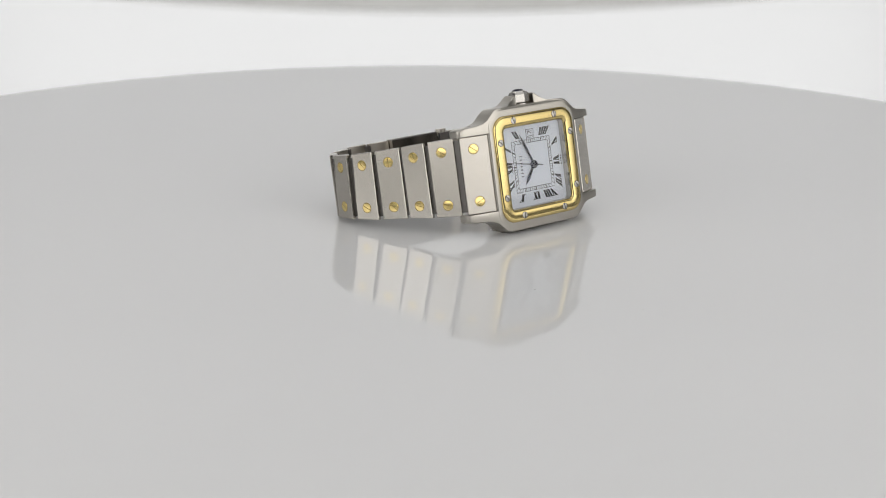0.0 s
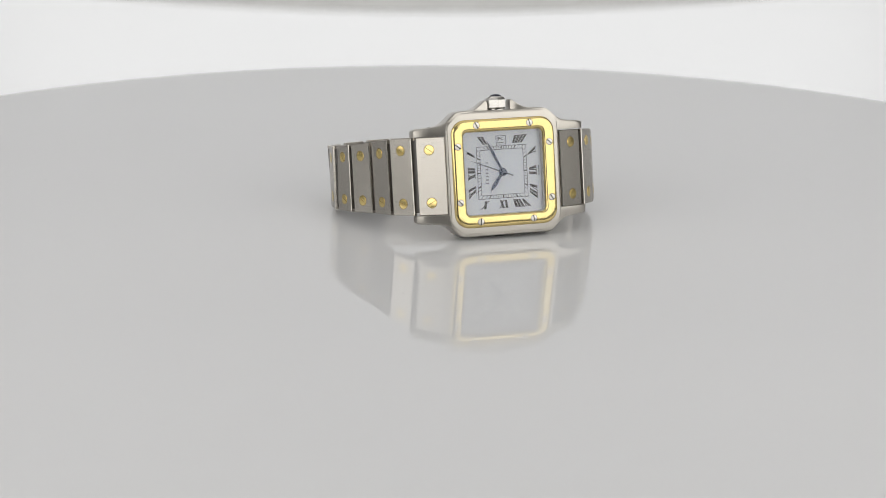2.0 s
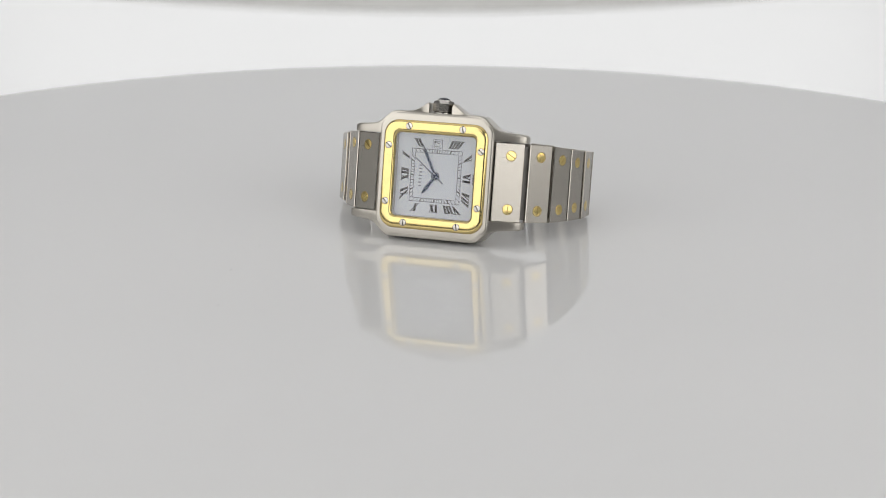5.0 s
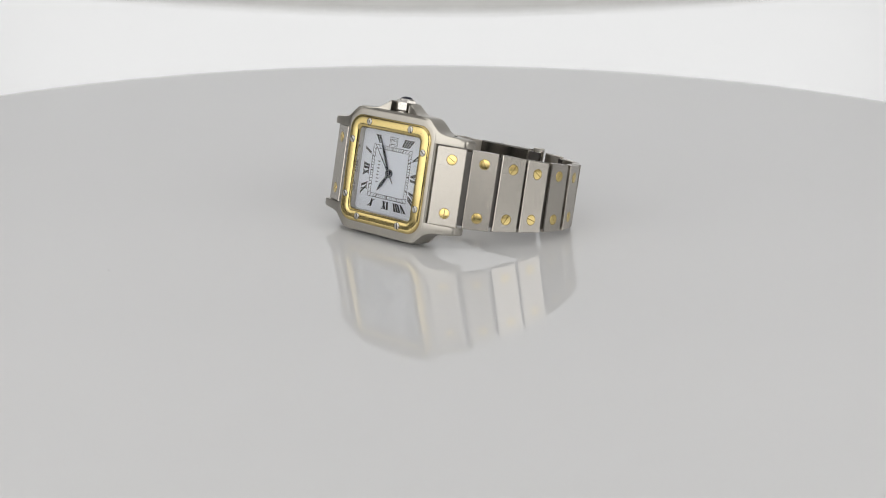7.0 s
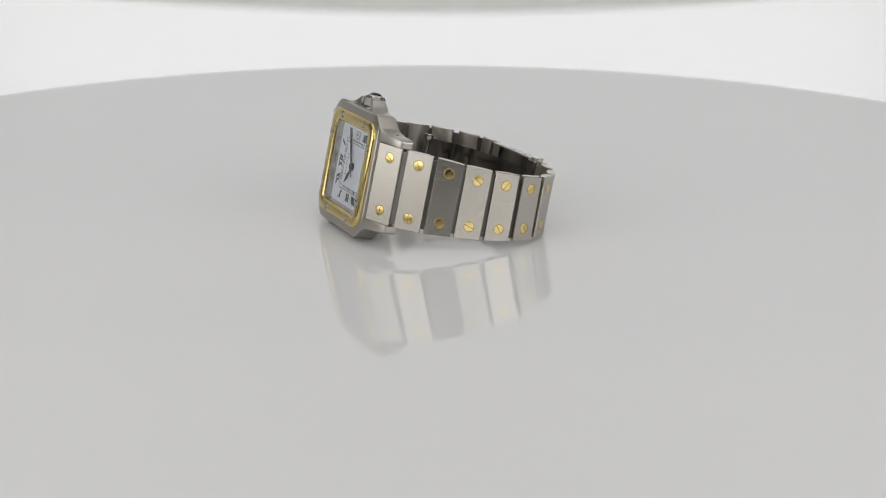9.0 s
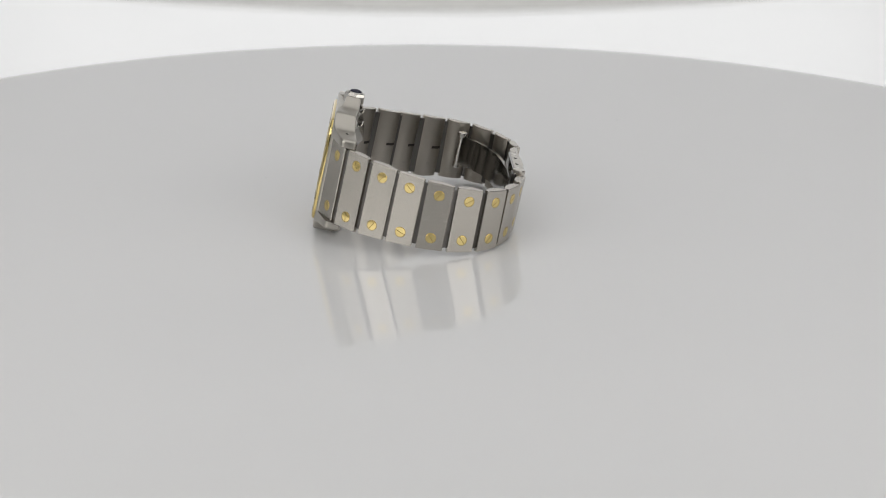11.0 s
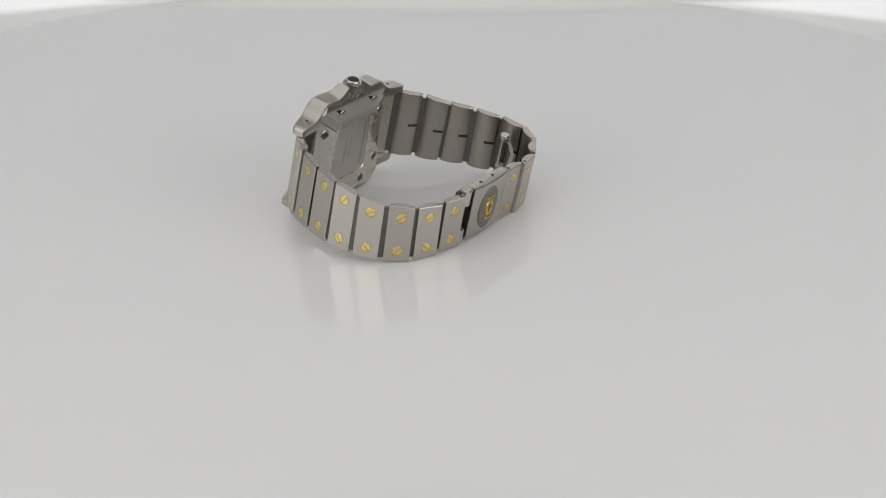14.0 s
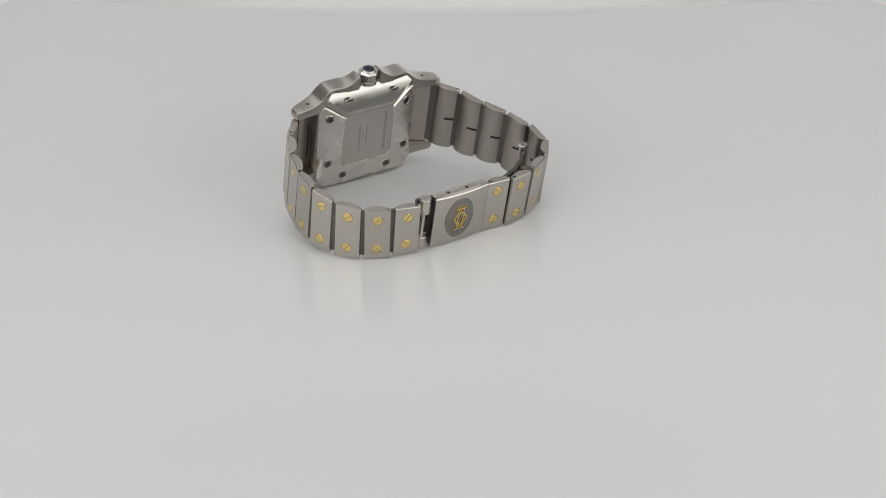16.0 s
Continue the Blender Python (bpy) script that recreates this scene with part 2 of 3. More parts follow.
def light_panel(name, w, h, material, m, label):
    """A flat lamp that shines along its -z."""
    root = new(name)
    root.matrix_basis = m
    tagged(root, label, "studio light")
    bm = bmesh.new()
    box(bm, -w / 2, w / 2, -h / 2, h / 2, 0, 4)
    part("diffuser", bm, material, root, smooth=False)
    bm = bmesh.new()
    box(bm, -w / 2 - 8, w / 2 + 8, -h / 2 - 8, h / 2 + 8, 4.5, 22, 2)
    part("housing", bm, dark_shell, root, "dark housing", smooth=False)
    return root


def build_lights():
    light_panel("overhead_light", 1000, 1050, panel_top, pose(0, -0.08, 0.72), "large square overhead light panel with white diffuser")
    for s in (1, -1):
        a, b = Vector((s * 0.124, -0.511, 0)), Vector((s * 0.520, 0.010, 0))
        mid = (a + b) / 2
        eye = Vector((mid.x, mid.y, 0.205))
        inward = Vector((-s * abs((b - a).y), abs((b - a).x), 0))
        light_panel("side_light", (b - a).length * 1000, 340, side_material(s), look(eye, eye + inward),
                    "upright rectangular side light panel with white diffuser")


def build_turntable():
    root = new("turntable")
    tagged(root, "glossy white acrylic turntable disc", "turntable")
    bm = bmesh.new()
    lathe(bm, [(198.5, -25), (200, -23.5), (200, -1.2), (199.6, -0.4), (198.8, 0)], 256, "z")
    part("disc", bm, acrylic, root, smooth=False)
    bm = bmesh.new()
    lathe(bm, [(95, -159.5), (95, -40), (110, -25.2)], 64, "z")
    part("base", bm, acrylic, root, "white drum base")
    for x, y, r in ((-104.4, -15.4, 0.12), (20.4, -64.7, 0.10), (41.5, -77.4, 0.10), (7.2, -51.5, 0.09)):
        bm = bmesh.new()
        lathe(bm, [(r, 0.0), (r * 0.7, r * 0.5), (r * 0.1, r * 0.7)], 7, "z")
        part("dust_speck", bm, slot_dark, root, "tiny dark dust speck", m=at(x, y, 0.0))
    return root


def build_view_band():
    """A pale band added before the lens, fitted to the view; its lower edge bows."""
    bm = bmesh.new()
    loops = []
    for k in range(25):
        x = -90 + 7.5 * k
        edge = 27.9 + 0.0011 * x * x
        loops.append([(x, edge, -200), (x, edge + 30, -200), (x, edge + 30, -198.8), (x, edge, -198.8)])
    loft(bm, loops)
    return tagged(finish("camera_band", bm, cloth_material("band_grey", 0.56, 0.60)), "pale grey band added before the lens, fitted to the view", "lens shade", kind="structure")


# ---- the watch: x runs from twelve to six, y into the watch, z to the crown ----
BASE = Vector((0, 4.0, -14.4))     # the edge of the case that rests on the disc
AXES = Matrix(((0.76946, -0.62462, -0.13332), (0.63869, 0.75282, 0.15919), (0.00093, -0.20764, 0.97820)))
CENTRE = Vector((23.794, -15.917, 15.278))


def off(x, y, z, turn=None):
    """A pose in the watch's space, whose origin is its base."""
    return at(x - BASE.x, y - BASE.y, z - BASE.z, turn)


def flank(bm, sx, sz):
    """One quarter of the case's rim: from the crown (or nine o'clock) round the corner to the tip of the lug."""
    #        x     z top   y front  y back
    guard = [(2.75, 16.2, 2.40, 5.8), (3.0, 16.60, 2.40, 5.9), (3.3, 16.55, 2.38, 6.0), (4.3, 15.75, 2.25, 6.0),
             (5.4, 15.0, 1.85, 6.0), (6.3, 14.60, 1.30, 6.0), (7.2, 14.45, 0.86, 5.9)]
    plain = [(-0.2, 14.40, 0.74, 5.7), (3.0, 14.40, 0.74, 5.7), (6.0, 14.40, 0.74, 5.7)]
    rest = [(9.0, 14.42, 0.78, 5.8), (10.3, 14.34, 0.74, 5.7), (11.2, 14.02, 0.74, 5.7), (12.3, 13.08, 0.76, 5.8), (13.35, 12.10, 0.86, 5.9),
            (14.4, 11.50, 1.20, 6.1), (15.8, 11.16, 1.66, 6.3), (17.3, 11.02, 2.12, 6.5), (18.8, 10.92, 2.66, 6.7), (19.9, 10.80, 3.12, 6.7),
            (20.4, 10.55, 3.50, 6.5), (20.6, 10.15, 4.00, 6.1)]
    loops = []
    for x, zo, yf, yb in (guard if sz > 0 else plain) + rest:
        zi = 10.5 if x < 13 else 8.98
        e = 0.42 if x < 20 else 0.3
        sec = [(zi, yf + 0.05), (zi + 0.12, yf), (zo - e * 1.3, yf), (zo - e * 0.35, yf + e * 0.35), (zo, yf + e * 1.3),
               (zo, yb - e * 1.3), (zo - e * 0.4, yb - e * 0.3), (zo - e * 1.5, yb), (zi, yb)]
        loops.append([(sx * x, y, sz * z) for z, y in sec])
    loft(bm, loops)


def build_case(watch):
    root = off(0, 0, 0)
    bm = bmesh.new()
    corner = [(13.75, 10.6), (13.70, 11.3), (13.35, 12.05), (12.28, 13.12), (11.15, 14.15), (10.5, 14.36), (9.9, 14.4)]
    body = corner + [(-x, z) for x, z in corner[::-1]] + [(-x, -z) for x, z in corner] + [(x, -z) for x, z in corner[::-1]]
    inset = lambda e, y: [(x * (1 - e / 13.0), y, z * (1 - e / 13.0)) for x, z in body]
    loft(bm, [inset(0.4, 5.6), inset(0.1, 5.2), inset(0.1, 1.4), inset(0.2, 1.0), inset(0.45, 0.77), inset(0.8, 0.68),
              rounded(11.2, 11.2, 2.6, 0.68), rounded(11.2, 11.2, 2.6, 3.0)])
    for sx in (1, -1):
        for sz in (1, -1):
            flank(bm, sx, sz)
    case = part("case", bm, steel_case, watch, "satin steel case with crown guards", smooth=42, m=root)
    case.modifiers.new("even_normals", "WEIGHTED_NORMAL").keep_sharp = True
    # back: bright facets with a brushed panel sunk in the middle
    bm = bmesh.new()
    both = lambda half: half + [(-x, y, z) for x, y, z in half[::-1]]
    low = both([(6.5, 5.2, 6.9), (13.9, 5.2, 10.7), (13.9, 5.2, 6.0), (13.9, 5.2, 1.0), (13.9, 5.2, -4.6), (13.8, 5.2, -10.9), (11.8, 5.2, -13.9)])
    mid = both([(6.5, 6.2, 6.9), (13.7, 5.7, 10.6), (13.7, 5.7, 6.0), (13.7, 5.75, 1.0), (13.6, 6.0, -4.6), (13.5, 6.3, -10.8), (11.6, 6.3, -13.7)])
    top = both([(6.4, 7.2, 7.0), (7.0, 7.2, 6.0), (7.9, 7.2, 3.2), (9.2, 7.2, -0.4), (12.5, 7.2, -4.8), (13.2, 7.2, -10.5), (11.4, 7.2, -13.2)])
    inner = both([(6.0, 7.2, 6.85), (6.7, 7.2, 6.2), (7.0, 7.2, 3.2), (7.1, 7.2, 0.0), (7.1, 7.2, -4.0), (7.1, 7.2, -7.4), (6.1, 7.2, -8.4)])
    sunk = [(x * 0.985, 7.0, z * 0.985) for x, _, z in inner]
    loft(bm, [low, mid, top, inner, sunk])
    back = part("case_back", bm, steel_plate, watch, "polished steel back with bevelled corners", smooth=18, m=root)
    # raised bright facet beside the crown
    bm = bmesh.new()
    rows = [(6.1, 7.02, 7.25, 6.7, 6.5, 5.6), (6.15, 8.0, 7.45, 6.9, 6.4, 5.3), (6.5, 8.28, 7.95, 8.0, 6.2, 6.2), (8.1, 7.74, 9.3, 10.2, 5.7, 7.9),
            (10.0, 7.08, 10.8, 12.2, 5.3, 9.5), (11.9, 6.4, 12.2, 13.9, 5.0, 11.2), (10.9, 5.85, 13.3, 12.2, 5.2, 12.5), (10.4, 5.5, 13.7, 11.2, 4.8, 13.3)]
    loft(bm, [[(-xb, yb, zb), (-x, y, z), (x, y, z), (xb, yb, zb), (xb, 4.5, zb), (-xb, 4.5, zb)] for x, y, z, xb, yb, zb in rows])
    part("back_facet", bm, steel_back, back, "polished raised facet", smooth=30)
    bm = bmesh.new()
    prism(bm, [(x * 0.975, z * 0.975) for x, _, z in inner], 6.9, 7.12, 0.03, 1)
    panel = part("back_panel", bm, panel_steel, back, "brushed panel with worn engraving")
    # engraving, too small to read: thin bars
    for x, z0, z1, w in ((-4.9, -6.2, 5.4, 0.8), (0.4, -3.0, 2.8, 0.45), (1.4, -1.5, 1.4, 0.3), (2.4, -4.6, 2.6, 0.6)):
        bm = bmesh.new()
        z = z0
        while z < z1:
            step = 0.5 + 0.35 * random.random()
            box(bm, x - w / 2, x + w / 2, 7.0, 7.13, z, min(z + step * 0.6, z1))
            z += step
        part("engraving", bm, engraved, back, "fine engraved line", smooth=False)
    me = screw_mesh("back_screw", 0.80, 0.08, 0.15, (steel_dark, slot_dark))
    well = bmesh.new()
    lathe(well, [(1.32, 0.12), (1.28, -0.06), (1.16, -0.13), (1.02, -0.10), (0.96, 0.0), (0.94, 0.10)], 20)
    bmesh.ops.recalc_face_normals(well, faces=well.faces)
    ring = bpy.data.meshes.new("screw_well")
    well.to_mesh(ring)
    well.free()
    ring.materials.append(steel_bright)
    ring.shade_smooth()
    for i, (x, z) in enumerate(EIGHT):
        flip = Euler((0, radians(35 + 67 * i), 0)).to_matrix().to_4x4() @ Euler((radians(180), 0, 0)).to_matrix().to_4x4()
        # on the slope by the crown, on the falling shoulders, or on the flat of the plate
        if z > 10:
            seat = at(x, 7.02, z, Euler((radians(-25.5), 0, 0)).to_matrix().to_4x4() @ flip)
        elif z > 0:
            seat = at(x, 6.42, z, Euler((0, 0, math.copysign(radians(12.5), -x))).to_matrix().to_4x4() @ flip)
        else:
            seat = at(x, 7.22, z, flip)
        hang("screw_well", ring, back, "", seat)
        hang("screw", me, back, "slotted steel screw", seat)
    # small dark discs on the flanks of the lugs: painted shade of drilled holes
    for sx in (1, -1):
        bm = bmesh.new()
        lathe(bm, [(0.38, -0.1), (0.38, 0.06)], 14, "z")
        part("lug_hole_shade", bm, slot_dark, case, "small dark disc for the shade of a pin hole", m=at(sx * 16.3, 4.2, 11.1))
    # crown
    bm = bmesh.new()
    ring7 = lambda r, z: [(r * math.cos(radians(264 + 360 * i / 7)), r * math.sin(radians(264 + 360 * i / 7)), z) for i in range(7)]
    loft(bm, [ring7(1.5, 13.8), ring7(1.6, 14.5), ring7(2.2, 14.6), ring7(2.48, 14.85), ring7(2.48, 16.55), ring7(2.2, 17.1)])
    lathe(bm, [(1.9, 17.0), (1.86, 17.16), (1.72, 17.34), (1.5, 17.42), (1.4, 17.36)], 24, "z")
    crown = part("crown", bm, steel_crown, watch, "seven-sided faceted steel crown", smooth=20, m=off(0, 4.5, 0))
    bm = bmesh.new()
    lathe(bm, [(1.42, 17.2), (1.40, 17.4), (1.25, 17.62), (0.85, 17.82), (0.25, 17.92)], 24, "z")
    part("cabochon", bm, sapphire_blue, crown, "dark blue cabochon stone")
    # collar behind the crown, between the guards
    bm = bmesh.new()
    lathe(bm, [(2.3, 13.6), (2.3, 14.42), (2.05, 14.55)], 24, "z")
    part("crown_collar", bm, steel_bright, case, "polished collar under the crown", m=at(0, 4.5, 0))
    return case


EIGHT = [(-6.38, 11.0), (6.38, 11.0), (11.0, 6.38), (11.0, -6.38), (6.38, -11.0), (-6.38, -11.0), (-11.0, -6.38), (-11.0, 6.38)]


def build_bezel(watch):
    bm = bmesh.new()
    o, i = 12.35, 9.75
    loops = [rounded(o, o, 3.4, 1.0), rounded(o, o, 3.4, 0.45), rounded(o - 0.12, o - 0.12, 3.3, 0.22), rounded(o - 0.35, o - 0.35, 3.1, 0.05),
             rounded(o - 0.6, o - 0.6, 2.9, -0.03), rounded(o - 0.9, o - 0.9, 2.65, -0.06), rounded(o - 1.25, o - 1.25, 2.35, -0.075),
             rounded(i + 0.9, i + 0.9, 1.95, -0.075), rounded(i + 0.6, i + 0.6, 1.7, -0.066), rounded(i + 0.34, i + 0.34, 1.45, -0.05), rounded(i + 0.16, i + 0.16, 1.32, 0.0),
             rounded(i + 0.02, i + 0.02, 1.2, 0.10), rounded(i - 0.12, i - 0.12, 1.1, 0.26), rounded(i - 0.22, i - 0.22, 1.03, 0.44),
             rounded(i - 0.26, i - 0.26, 1.0, 0.62), rounded(i - 0.26, i - 0.26, 1.0, 1.5), rounded(o, o, 3.4, 1.5)]
    loft(bm, loops, closed=True)
    bezel = part("bezel", bm, gold, watch, "polished yellow gold bezel with rounded corners", smooth=34, m=off(0, 0, 0))
    me = screw_mesh("bezel_screw", 0.74, 0.06, 0.11, (steel_screw, slot_dark), 0.03)
    for k, (x, z) in enumerate(EIGHT):
        a = (62, 75, 40, 58, 78, 95, 50, 40)[k]
        hang("screw", me, bezel, "slotted steel screw", at(x, -0.07, z, Euler((0, radians(a), 0)).to_matrix().to_4x4()))
    bm = bmesh.new()
    loft(bm, [rounded(9.5, 9.5, 1.0, 0.62), rounded(9.5, 9.5, 1.0, 0.45), rounded(9.4, 9.4, 0.95, 0.40)])
    for f in bm.faces:
        f.material_index = 0 if f.calc_center_median().y < 0.41 * MM else 1
    glass = part("crystal", bm, [crystal_mat, clear_mat], watch, "clear flat sapphire crystal", smooth=False, m=off(0, 0, 0))
    glass.visible_shadow = False


SIDES = {"left": (Vector((-1, 0)), Vector((0, 1))), "top": (Vector((0, 1)), Vector((1, 0))),
         "right": (Vector((1, 0)), Vector((0, -1))), "bottom": (Vector((0, -1)), Vector((-1, 0)))}


def stroke(bm, side, a0, d0, a1, d1, w, y):
    """A stroke on the dial from (a0, d0) to (a1, d1): a runs clockwise, d outwards; strokes flare from the centre."""
    w *= 1.18
    out, cw = SIDES[side]
    vs = []
    for a, d in ((a0 - w / 2, d0), (a0 + w / 2, d0), (a1 + w / 2, d1), (a1 - w / 2, d1)):
        p = out * d + cw * (a * d / 7.4)
        vs.append((p.x, p.y))
    if (vs[1][0] - vs[0][0]) * (vs[2][1] - vs[0][1]) - (vs[1][1] - vs[0][1]) * (vs[2][0] - vs[0][0]) < 0:
        vs.reverse()
    prism(bm, vs, y, y + 0.05)


def numeral(bm, text, side, a, y):
    width = {"I": 0.70, "V": 1.40, "X": 1.40}
    total = sum(width[ch] for ch in text)
    p = a - total / 2
    lo, hi = 6.5, 8.3
    for k, ch in enumerate(text):
        c, yy = p + width[ch] / 2, y - 0.002 * k
        if ch == "I":
            stroke(bm, side, c, lo, c, hi, 0.46, yy)
            for d in (lo, hi - 0.1):
                stroke(bm, side, c, d, c, d + 0.1, 0.60, yy - 0.01)
        elif ch == "V":
            stroke(bm, side, c + 0.02, lo, c - 0.36, hi, 0.48, yy)
            stroke(bm, side, c + 0.05, lo, c + 0.42, hi, 0.18, yy - 0.01)
            for s in (-0.36, 0.42):
                stroke(bm, side, c + s, hi - 0.1, c + s, hi, 0.55, yy - 0.02)
        else:
            stroke(bm, side, c + 0.38, lo, c - 0.38, hi, 0.48, yy)
            stroke(bm, side, c - 0.40, lo, c + 0.40, hi, 0.18, yy - 0.01)
            for d in (lo, hi - 0.1):
                for s in (-0.38, 0.38):
                    stroke(bm, side, c + s, d, c + s, d + 0.1, 0.5, yy - 0.02)
        p += width[ch]


def build_dial(watch):
    bm = bmesh.new()
    loft(bm, [rounded(9.9, 9.9, 0.9, 2.6), rounded(9.9, 9.9, 0.9, 2.14)])
    dial = part("dial", bm, dial_mat, watch, "white dial with black Roman numerals", smooth=False, m=off(0, 0, 0))
    y = 2.11
    bm = bmesh.new()
    loft(bm, [rounded(9.75, 9.75, 1.1, 0.66), rounded(9.45, 9.45, 1.0, 0.66), rounded(9.38, 9.38, 1.0, 2.12), rounded(9.75, 9.75, 1.1, 2.12)], closed=True)
    part("dial_surround", bm, steel_link, watch, "polished steel inner ring", m=off(0, 0, 0))
    for text, side, a in (("XII", "left", 0.0), ("I", "left", 4.35), ("II", "top", -4.4), ("IIII", "top", 4.35), ("V", "right", -4.3),
                          ("VI", "right", 0.0), ("VII", "right", 4.55), ("VIII", "bottom", -4.2), ("IX", "bottom", 0.1),
                          ("X", "bottom", 4.5), ("XI", "left", -4.2)):
        bm = bmesh.new()
        numeral(bm, text, side, a, y)
        part("numeral", bm, ink, dial, "black Roman numeral " + text, smooth=False)
    # minute track: two square lines with short bars between them
    bm = bmesh.new()
    for h, w in ((6.0, 0.10), (5.2, 0.10)):
        for s in (1, -1):
            box(bm, -h, h, y, y + 0.05, s * h - w / 2, s * h + w / 2)
            box(bm, s * h - w / 2, s * h + w / 2, y + 0.004, y + 0.05, -h, h)
    for side in SIDES:
        for k in range(-7, 8):
            a = 7.4 * math.tan(radians(6 * k)) if abs(k) < 8 else 0
            wide = 0.34 if k in (-5, 0, 5) else 0.12
            stroke(bm, side, a, 5.22, a, 5.98, wide, y + 0.008)
    part("minute_track", bm, ink, dial, "square railway minute track", smooth=False)
    # date window
    bm = bmesh.new()
    x0, x1, z0, z1 = -1.2, 1.2, 5.95, 8.35
    for e, w in ((0.0, 0.12), (0.38, 0.07)):
        box(bm, x0 + e, x1 - e, y - 0.03, y + 0.05, z0 + e, z0 + e + w)
        box(bm, x0 + e, x1 - e, y - 0.03, y + 0.05, z1 - e - w, z1 - e)
        box(bm, x0 + e, x0 + e + w, y - 0.026, y + 0.05, z0 + e, z1 - e)
        box(bm, x1 - e - w, x1 - e, y - 0.026, y + 0.05, z0 + e, z1 - e)
    box(bm, x0 + 0.1, x1 - 0.1, y - 0.02, y + 0.05, z0 + 0.1, z1 - 0.1, mat=1)
    win = part("date_window", bm, [ink_pale, dial_mat], dial, "framed white date window", smooth=False)
    curve = bpy.data.curves.new("date", "FONT")
    curve.body, curve.size, curve.align_x, curve.align_y = "17", 1.75 * MM, "CENTER", "CENTER"
    curve.extrude = 0.02 * MM
    curve.materials.append(ink)
    words = new("date_number", curve)
    words.parent = win
    tagged(words, "black printed date number")
    words.matrix_basis = at(0, y - 0.06, 7.15, Matrix(((0, -1, 0, 0), (0, 0, -1, 0), (1, 0, 0, 0), (0, 0, 0, 1))))
    # maker's word as plain bars, and the tiny line at the edge
    bm = bmesh.new()
    for k in range(7):
        z = -2.4 + 0.78 * k
        box(bm, -4.0, -3.35, y, y + 0.05, z - 0.12, z + 0.12)
    part("maker_word", bm, ink_pale, dial, "thin grey printed bars", smooth=False)
    bm = bmesh.new()
    for k in range(4):
        box(bm, 8.75, 9.0, y, y + 0.05, -1.2 + 0.6 * k, -0.8 + 0.6 * k)
    part("dial_print", bm, ink_pale, dial, "tiny grey printed bars", smooth=False)
    # pointers: each is drawn along -x (towards twelve) and turned about y
    def pointer(name, outline, y0, angle, label):
        bm = bmesh.new()
        prism(bm, outline, y0, y0 + 0.10, 0.03, 1)
        return part(name, bm, blued, watch, label, smooth=False, m=off(0, 0, 0, Euler((0, radians(angle), 0)).to_matrix().to_4x4()))
    pointer("hour_hand", [(0.9, -0.22), (0.9, 0.22), (-1.0, 0.28), (-3.6, 0.50), (-5.4, 0.03), (-5.4, -0.03), (-3.6, -0.50), (-1.0, -0.28)],
            1.86, -54.7, "blued steel sword hour hand")
    pointer("minute_hand", [(1.0, -0.2), (1.0, 0.2), (-1.0, 0.22), (-5.2, 0.34), (-8.1, 0.03), (-8.1, -0.03), (-5.2, -0.34), (-1.0, -0.22)],
            1.70, 64.3, "blued steel sword minute hand")
    sec = pointer("seconds_hand", [(2.6, -0.11), (2.6, 0.11), (0.6, 0.13), (-8.1, 0.045), (-8.1, -0.045), (0.6, -0.13)], 1.55, 9.0,
                  "thin blued steel seconds hand")
    bm = bmesh.new()
    lathe(bm, [(0.95, 2.05), (0.95, 1.6), (0.8, 1.48), (0.3, 1.44)], 24)
    part("hub", bm, blued, watch, "round blued hub", m=off(0, 0, 0))
    return sec


# outer face of each link at its screws: x, y, z in mm, spacing of the two screws
LEFT = [(-17.06, 2.68, 0.0, 12.06), (-22.45, 7.79, 0.0, 12.2), (-25.97, 13.87, -0.03, 11.3), (-29.24, 19.30, -0.06, 10.45),
        (-32.1, 25.85, -0.02, 9.98), (-33.4, 32.8, 0.2, 9.3), (-31.2, 39.4, 0.6, 8.8), (-25.0, 44.2, 1.1, 8.3), (-18.14, 46.83, 1.45, 7.9),
        (-11.75, 46.45, 1.35, 8.2)]
RIGHT = [(17.26, 2.95, -0.1, 12.09), (22.96, 7.54, -0.1, 12.15), (26.48, 13.58, -0.12, 11.35), (28.52, 19.97, -0.15, 10.46),
         (29.55, 26.81, -0.03, 10.0), (28.66, 33.74, 0.15, 9.21), (25.18, 39.96, 0.49, 8.66), (19.59, 44.08, 0.89, 8.16), (12.98, 46.28, 1.46, 7.68)]
MARGIN = 5.7
TILT = {2: 8.0, 3: -3.0}         # degrees by which single links of the left half lean


def link_pose(p, tx, ty, tz):
    """x along the strap, -y out of it, z across it."""
    x = Vector((tx, ty, tz)).normalized()
    z = Vector((0, 0, 1))
    y = z.cross(x).normalized()
    z = x.cross(y)
    m = Matrix((x, y, z)).transposed().to_4x4()
    return off(*p, m)


def inner_depth(t, ends, mid):
    return ends + (mid - ends) * math.sin(math.pi * t) ** 0.75


